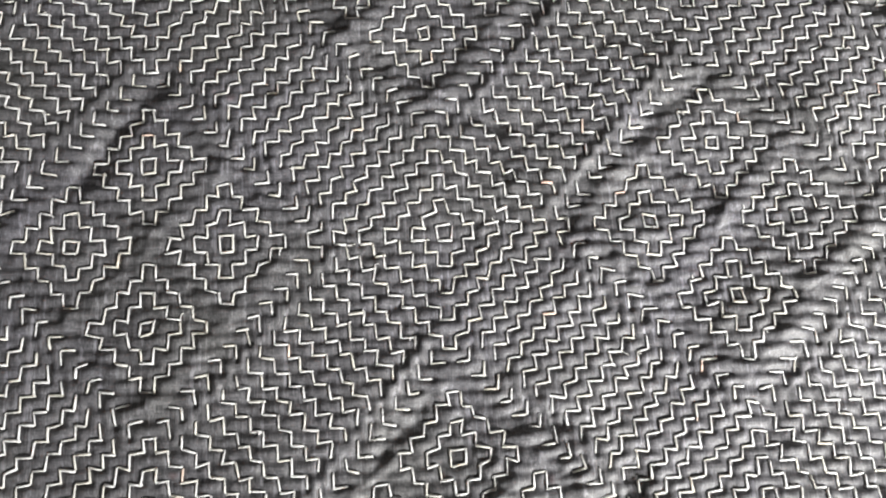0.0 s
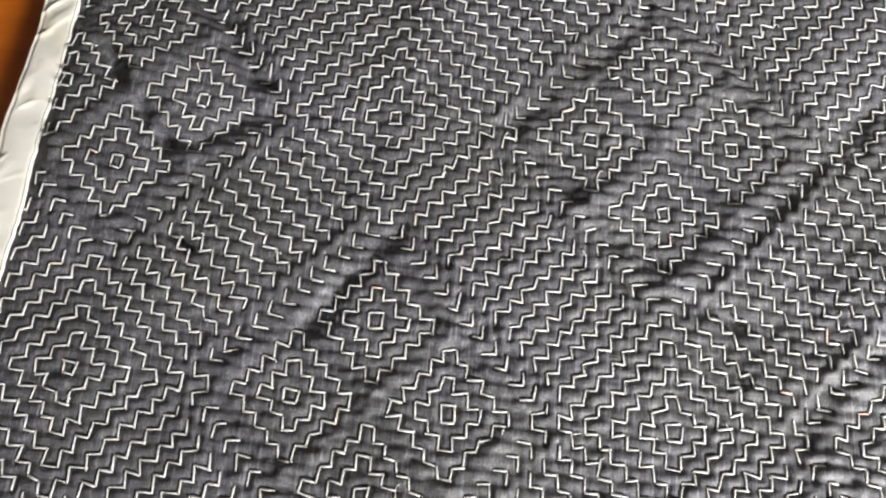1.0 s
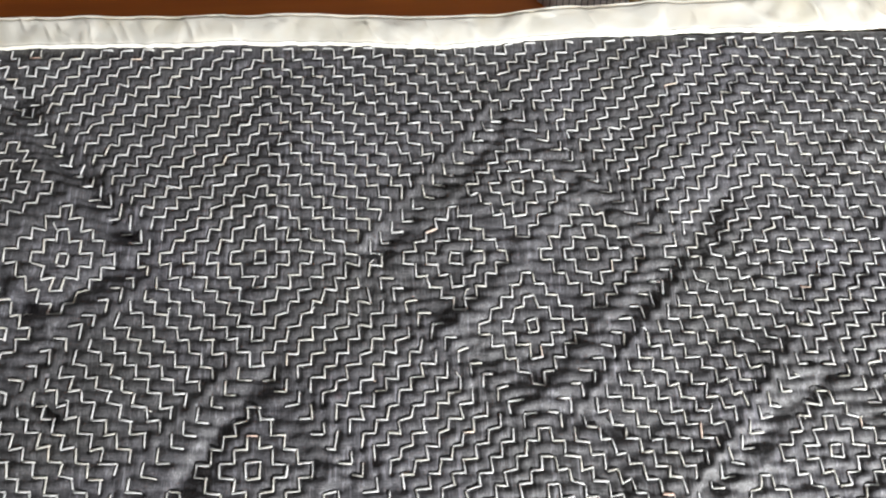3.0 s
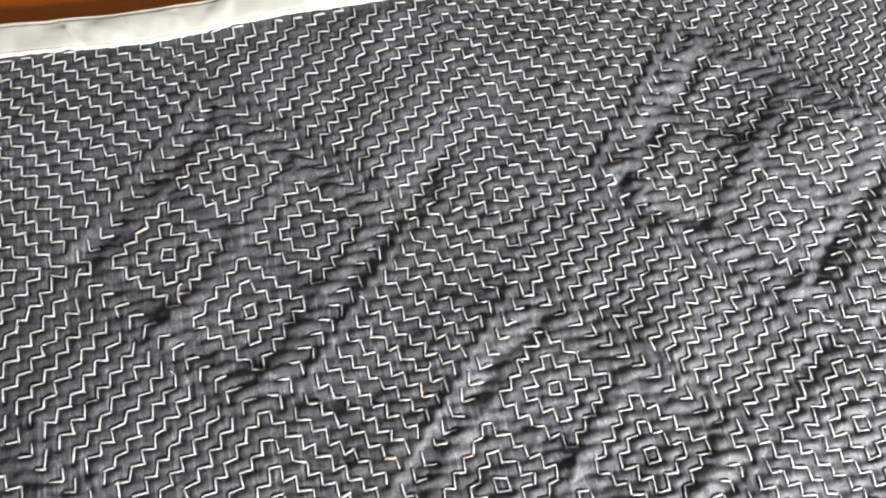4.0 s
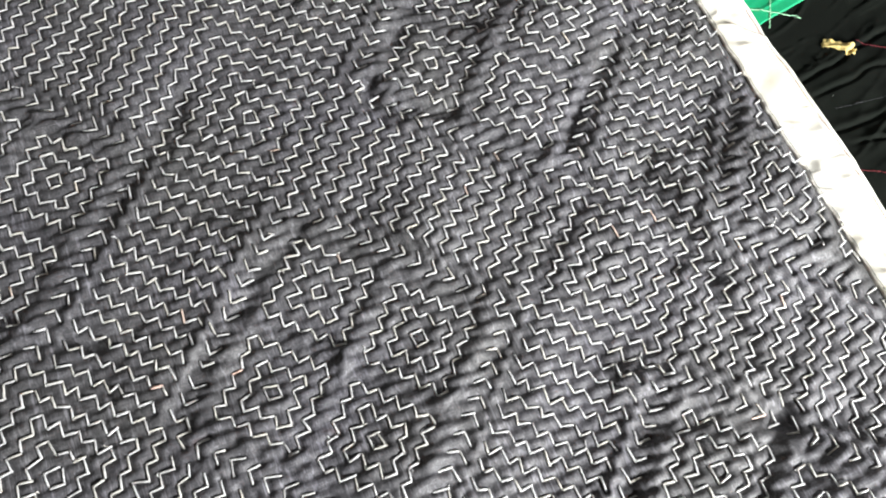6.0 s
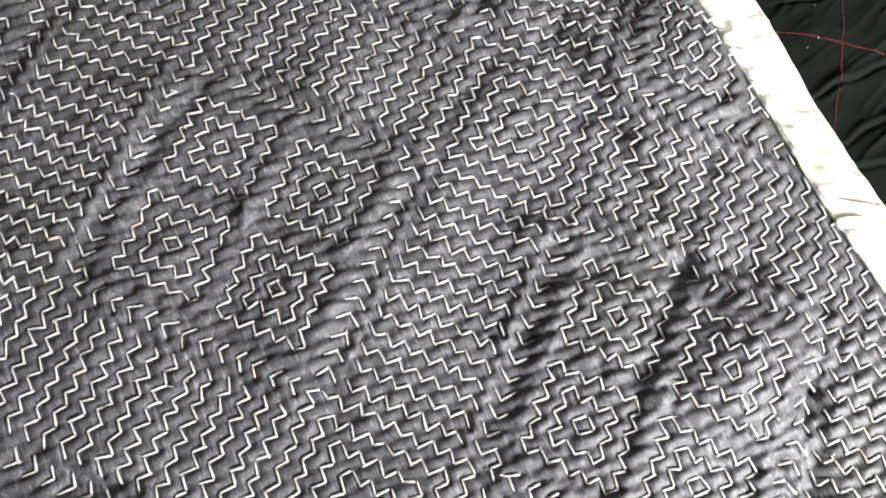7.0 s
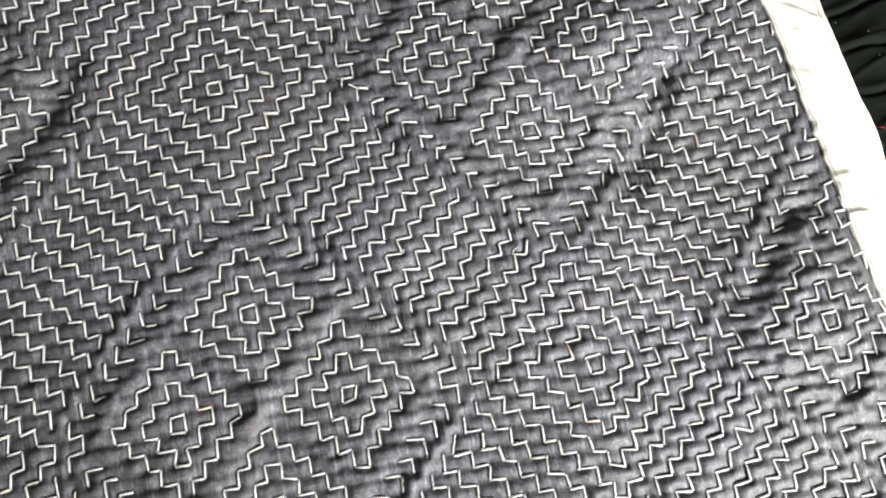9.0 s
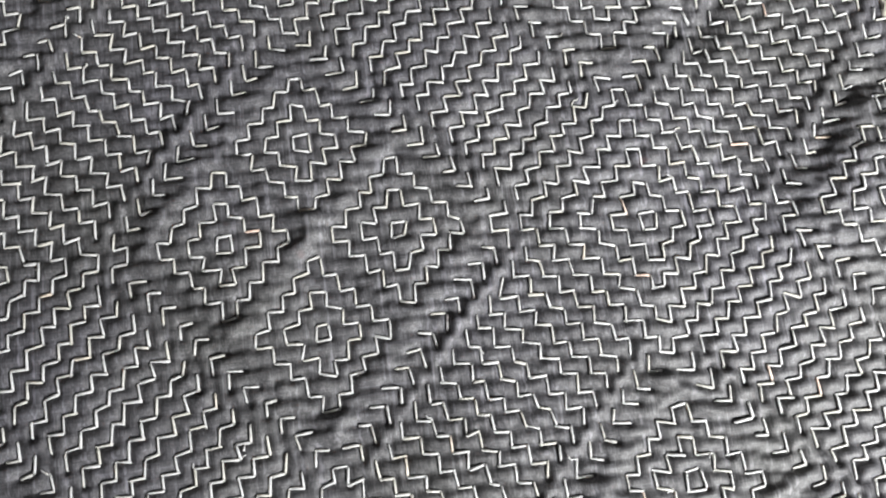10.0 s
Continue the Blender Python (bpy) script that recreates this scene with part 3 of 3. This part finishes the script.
# ---------------------------------------------------------------- cloths beside the quilt
def cloth_height(x, y, key, amount=1.0):
    """Folds of a loosely spread cloth, in U above the floor boards."""
    s, d = 0.94 * x + 0.34 * y, -0.34 * x + 0.94 * y
    fold = 1 - np.abs(vnoise(d / 3.4 + 0.25 * vnoise(x / 6, y / 6, key + 5), s / 30, key))
    fine = 1 - np.abs(vnoise(d / 1.3 + 0.12 * s, s / 16, key + 1))
    return 0.5 + amount * (0.12 * (1 - np.abs(vnoise(d / 0.9 + 0.3 * vnoise(x / 3, y / 3, key + 9), s / 5, key + 8))) ** 3 + 0.3 * fold ** 9 + 0.3 * fine ** 9 * np.clip(vnoise(x / 5, y / 5, key + 7) + 0.2, 0, 1) + 0.5 * vnoise(x / 9, y / 9, key + 2) + 0.05 * vnoise(x, y, key + 3))


# sharp creases of the cover: from, to, depth
CREASES = ((70, 28.7, 83, 29.9, 0.5), (69.5, 24.8, 77, 22.9, 0.35), (70, 21.6, 80, 19.2, 0.3), (69, 9.8, 83, 12.6, 0.45), (70, 8.4, 84, 9.4, 0.3),
           (70, 4.4, 80, 4.9, 0.35), (71, 3.0, 84, 0.6, 0.4), (69.5, -6.5, 80, -6.0, 0.35), (70, -11.4, 81, -10.2, 0.5), (69.5, -13.5, 79, -14.9, 0.35),
           (70, -25.2, 79, -23.6, 0.4), (70.5, -28.4, 80, -27.6, 0.45), (70, -31.5, 80, -32, 0.4), (71, -36.5, 82, -36.0, 0.35))


def patch_ground(x, y):
    x, y = np.asarray(x, float), np.asarray(y, float)
    dent = 0 * x
    wx, wy = x + 0.25 * vnoise(x / 2.2, y / 2.2, 81), y + 0.35 * vnoise(x / 2.4, y / 2.4, 82)
    for x0, y0, x1, y1, deep in CREASES:
        t = np.clip((wx - x0) / (x1 - x0), 0, 1)
        r = wy - y0 - t * (y1 - y0)
        ends = np.clip(6 * t, 0, 1) * np.clip(6 * (1 - t), 0, 1)
        dent = dent + deep * ends * (0.45 * np.exp(-((r - 0.4) / 0.4) ** 2) - 1.0 * np.exp(-(r / 0.2) ** 2))
    return np.maximum(flat_ground(x, y) + dent, FLOOR_Z / U + 0.08)


def flat_ground(x, y):
    free = np.clip((np.asarray(x, float) - 69.5) / 4.0, 0.0, 1.0)
    return 0.2 + np.maximum(cloth_height(x, y, 41) - 0.2, 0.0) * (0.12 + 0.88 * free) + FLOOR_Z / U


def make_patchwork():
    cover = tagged(new("patchwork_cover"), "wrinkled patchwork cover of green and blackish cotton beside the quilt", "bedcover")
    for name, y0, y1, mat, label, up in (("dark_patch", -85, 17.9, M_DARK, "blackish-green wrinkled cotton with red hand stitching", 0.0), ("green_patch", 17.3, 62, M_GREEN, "bright green wrinkled cotton", 0.22)):
        x, y = np.meshgrid(np.linspace(66.5, 100, 150), np.linspace(y0, y1, int((y1 - y0) * 6)))
        y = y + (0.25 * (x - 71) + 0.2 * vnoise(x / 3, y * 0, 47)) * np.exp(-((y - 17.5) / 6) ** 2) * 0.9
        z = patch_ground(x, y) + up * np.clip((y - 16) / 1.0, 0, 1)
        under(new(name, grid_mesh(name, x * U, y * U, z * U, mat, 0.3 * U)), cover)
        tagged(cover.children[-1], label)
    dark, green = [c for c in cover.children if c.name.startswith("dark")][0], [c for c in cover.children if c.name.startswith("green")][0]
    t = np.linspace(0, 1, 60)
    bow = lambda ax, ay, bx, by, k: np.stack([ax + (bx - ax) * t - (by - ay) * k * np.sin(np.pi * t), ay + (by - ay) * t + (bx - ax) * k * np.sin(np.pi * t)], 1)
    for row in ((68.8, -12.2, 83.2, 9.9, -0.022), (68.0, 2.2, 84, -9.2, 0.015), (78.2, 12.4, 83.2, 9.4, -0.05), (83.0, 9.4, 85.5, -8, 0.02),
                (74.4, -19.0, 90, -31.5, 0.02), (76.4, -20.6, 74.0, -24.2, 0.03), (74.6, -22.9, 76.1, -23.4, 0.15), (71.5, -34.3, 84, -41, 0.02)):
        running_line("red_stitching", bow(*row), 0.42, 0.07, 0.042, M_RED, dark, patch_ground, "dark red hand-stitched line", 0.012)
    lift = lambda x, y: patch_ground(x, y) + 0.22
    for row in ((71.2, 16.6, 83, 33.6, 0.02), (69.6, 19.7, 75.0, 16.2, 0.03), (80.5, 30.2, 96, 20, 0.04)):
        running_line("green_stitching", bow(*row), 0.5, 0.05, 0.06, M_PALE, green, lift, "pale green seam stitching", 0.02)


make_patchwork()


def make_garment():
    """A folded dark green cloth with a cream hem, by the quilt's corner."""
    thing = tagged(new("green_cloth"), "dark green folded cloth with a sand-coloured hem on wooden boards", "cloth")
    u, v = np.meshgrid(np.linspace(0, 1, 60), np.linspace(0, 1, 70))
    # corner, along the hem, along the side
    cx, cy, hx, hy, sx, sy = -59.4, 42.6, -14.0, 8.0, 4.6, 14.0
    x, y = cx + hx * u + sx * v, cy + hy * u + sy * v
    z = 0.9 + 0.7 * vnoise(x / 4, y / 4, 51) + 0.25 * vnoise(x / 1.5, y / 1.5, 52) - 0.6 * np.exp(-u / 0.04) - 0.4 * np.exp(-v / 0.03)
    z = np.maximum(z, 0.2) + FLOOR_Z / U
    tagged(under(new("body", grid_mesh("body", x[:, ::-1] * U, y[:, ::-1] * U, z[:, ::-1] * U, M_BOTTLE, 0.3 * U)), thing), "dark green cotton")
    v2 = -0.07 + 0.085 * v
    x2, y2 = cx + hx * u + sx * v2, cy + hy * u + sy * v2
    z2 = np.maximum(0.45 + 0.25 * np.sin(np.pi * v) + 0.2 * vnoise(x2 / 2, y2 / 2, 53) - 0.25 * np.exp(-u / 0.03), 0.2) + FLOOR_Z / U
    tagged(under(new("hem", grid_mesh("hem", x2[:, ::-1] * U, y2[:, ::-1] * U, z2[:, ::-1] * U, M_SAND, 0.2 * U)), thing), "sand-coloured hem")
    k = np.linspace(0, 1, 14)
    line = np.stack([-58.75 - 0.5 * k + 0.25 * np.sin(k * 4), 42.0 - 2.3 * k], 1)
    tagged(running_line("loose_thread", line, 0.17, 0.0, 0.05, M_SAND, thing, lambda x, y: np.zeros_like(x) + FLOOR_Z / U + 0.06), "loose cream thread end")


make_garment()


def striped_cotton():
    m = Mat("white_cotton_with_thin_grey_stripes")
    wave = m.node("ShaderNodeTexWave", Vector=m.pos((1, 0.12, 1), 0.12), Scale=62, Distortion=0.6, Detail=1)
    line = m.ramp(wave.outputs["Fac"], (0.86, 0.0), (0.95, 1.0))
    col = m.mix(m.math("MULTIPLY", line, 0.8), m.ramp(m.noise(m.pos(), 20, 3), (0.3, (0.80, 0.77, 0.78)), (0.7, (0.87, 0.85, 0.86))), (0.12, 0.12, 0.15))
    return m.done(col, 0.85, m.noise(m.pos(), 1400, 2), 0.3, 0.0004)


def checked_cotton():
    m = Mat("multicoloured_checked_cotton")
    across = m.ramp(m.noise(m.pos((1, 0.02, 1)), 210, 1, 0.5), (0.36, (0.16, 0.04, 0.04)), (0.44, (0.70, 0.46, 0.10)), (0.50, (0.78, 0.72, 0.64)), (0.56, (0.14, 0.20, 0.07)), (0.64, (0.60, 0.15, 0.12)))
    along = m.ramp(m.noise(m.pos((0.02, 1, 1)), 210, 1, 0.5), (0.40, (0.66, 0.44, 0.10)), (0.48, (0.78, 0.70, 0.62)), (0.58, (0.34, 0.09, 0.06)))
    return m.done(m.mix(0.35, across, along), 0.85, m.noise(m.pos(), 1400, 2), 0.3, 0.0004)


def make_folded_cloth():
    """A soft rounded pad of striped cotton, with a checked length joined to it, on the boards past the quilt's edge."""
    thing = tagged(new("folded_cloth"), "folded white striped and multicoloured checked cotton cloth on wooden boards", "cloth")
    for name, x0, x1, mat, label in (("striped_panel", 0.6, 12.2, striped_cotton(), "white cotton with thin grey stripes"), ("checked_panel", 12.2, 29.0, checked_cotton(), "multicoloured checked cotton")):
        u, v = np.meshgrid(np.linspace(0, 1, 70), np.linspace(0, 1, 60))
        x = x0 + (x1 - x0) * u
        k = np.clip((x - 0.6) / 28.4, 0.0, 1.0)
        y0 = 50.9 + 9 * np.clip(1 - k / 0.16, 0, 1) ** 2.6 + 9 * np.clip((k - 0.84) / 0.16, 0, 1) ** 2.6
        y = y0 + (72 - y0) * v
        e = np.minimum.reduce([(y - y0) / 1.2, 72 - y, (x - 0.6) / 1.2, 29.0 - x])
        z = 0.2 + 1.3 * np.sqrt(np.clip(e, 0, 1)) + np.clip(e, 0, 1) * (0.25 * vnoise(x / 2.4, y / 2.4, 91) + 0.3 * vnoise(x / 6, y / 6, 92)) + FLOOR_Z / U
        tagged(under(new(name, grid_mesh(name, x * U, y * U, z * U, mat, 0.18 * U)), thing), label)


make_folded_cloth()


def make_scraps():
    """Lint, a white thread end and a small yellow scrap on the dark patch."""
    scrap = tagged(new("fabric_scrap"), "small crumpled yellow cotton scrap on the dark cloth", "scrap")
    u, v = np.meshgrid(np.linspace(0, 1, 24), np.linspace(0, 1, 14))
    x, y = 74.8 + 2.3 * u + 0.6 * v, 13.0 - 1.9 * u + 0.7 * v + 0.25 * vnoise(u * 5, v * 4, 61)
    z = patch_ground(x, y) + 0.12 + 0.3 * np.abs(vnoise(u * 6, v * 4, 62))
    under(new("body", grid_mesh("body", x * U, y[::1] * U, z * U, M_YELLOW, 0.1 * U)), scrap)
    cover = [o for o in scene.objects if o.name == "patchwork_cover"][0]
    t = np.linspace(0, 1, 20)
    line = np.stack([72.2 + 8.4 * t, 6.6 - 0.5 * t - 0.25 * np.sin(np.pi * t)], 1)
    running_line("white_thread", line, 0.3, 0.02, 0.010, M_GREY, cover, patch_ground, "fine pale basting thread")
    rng = np.random.default_rng(11)
    p = np.stack([rng.uniform(71, 92, 45), rng.uniform(-45, 17, 45)], 1)
    q = p + rng.normal(0, 0.09, p.shape) + 0.03
    w = thread_points(p, q, rng.uniform(0.012, 0.03, 45), rng, patch_ground, 0.25)
    f = THREAD_F[None] + (np.arange(45) * w.shape[1])[:, None, None]
    lint = under(new("lint", mesh_of("lint", w.reshape(-1, 3), f.reshape(-1, 4), M_THREAD)), cover)
    tagged(lint, "white lint specks", kind="stuff")


make_scraps()


def make_tails():
    """Short loose thread ends and knots at some stitches."""
    rng = np.random.default_rng(5)
    p, q, flat = FAR
    pick = rng.choice(len(p), 260, replace=False)
    a, b = [], []
    for i in pick:
        at, way = q[i], rng.uniform(0, 6.28)
        for k in range(rng.integers(1, 4)):
            step = rng.uniform(0.12, 0.34)
            to = at + step * np.array([math.cos(way), math.sin(way)])
            a.append(at), b.append(to)
            at, way = to, way + rng.normal(0, 1.1)
    a, b = np.array(a), np.array(b)
    v = thread_points(a, b, rng.uniform(0.03, 0.07, len(a)), rng, lambda x, y: height(x, y) + 0.06, 0.3)
    f = THREAD_F[None] + (np.arange(len(a)) * v.shape[1])[:, None, None]
    ob = under(new("frayed_thread", mesh_of("frayed_thread", v.reshape(-1, 3), f.reshape(-1, 4), M_THREAD)), PANEL)
    tagged(ob, "frayed white thread ends and knots", kind="stuff")


make_tails()
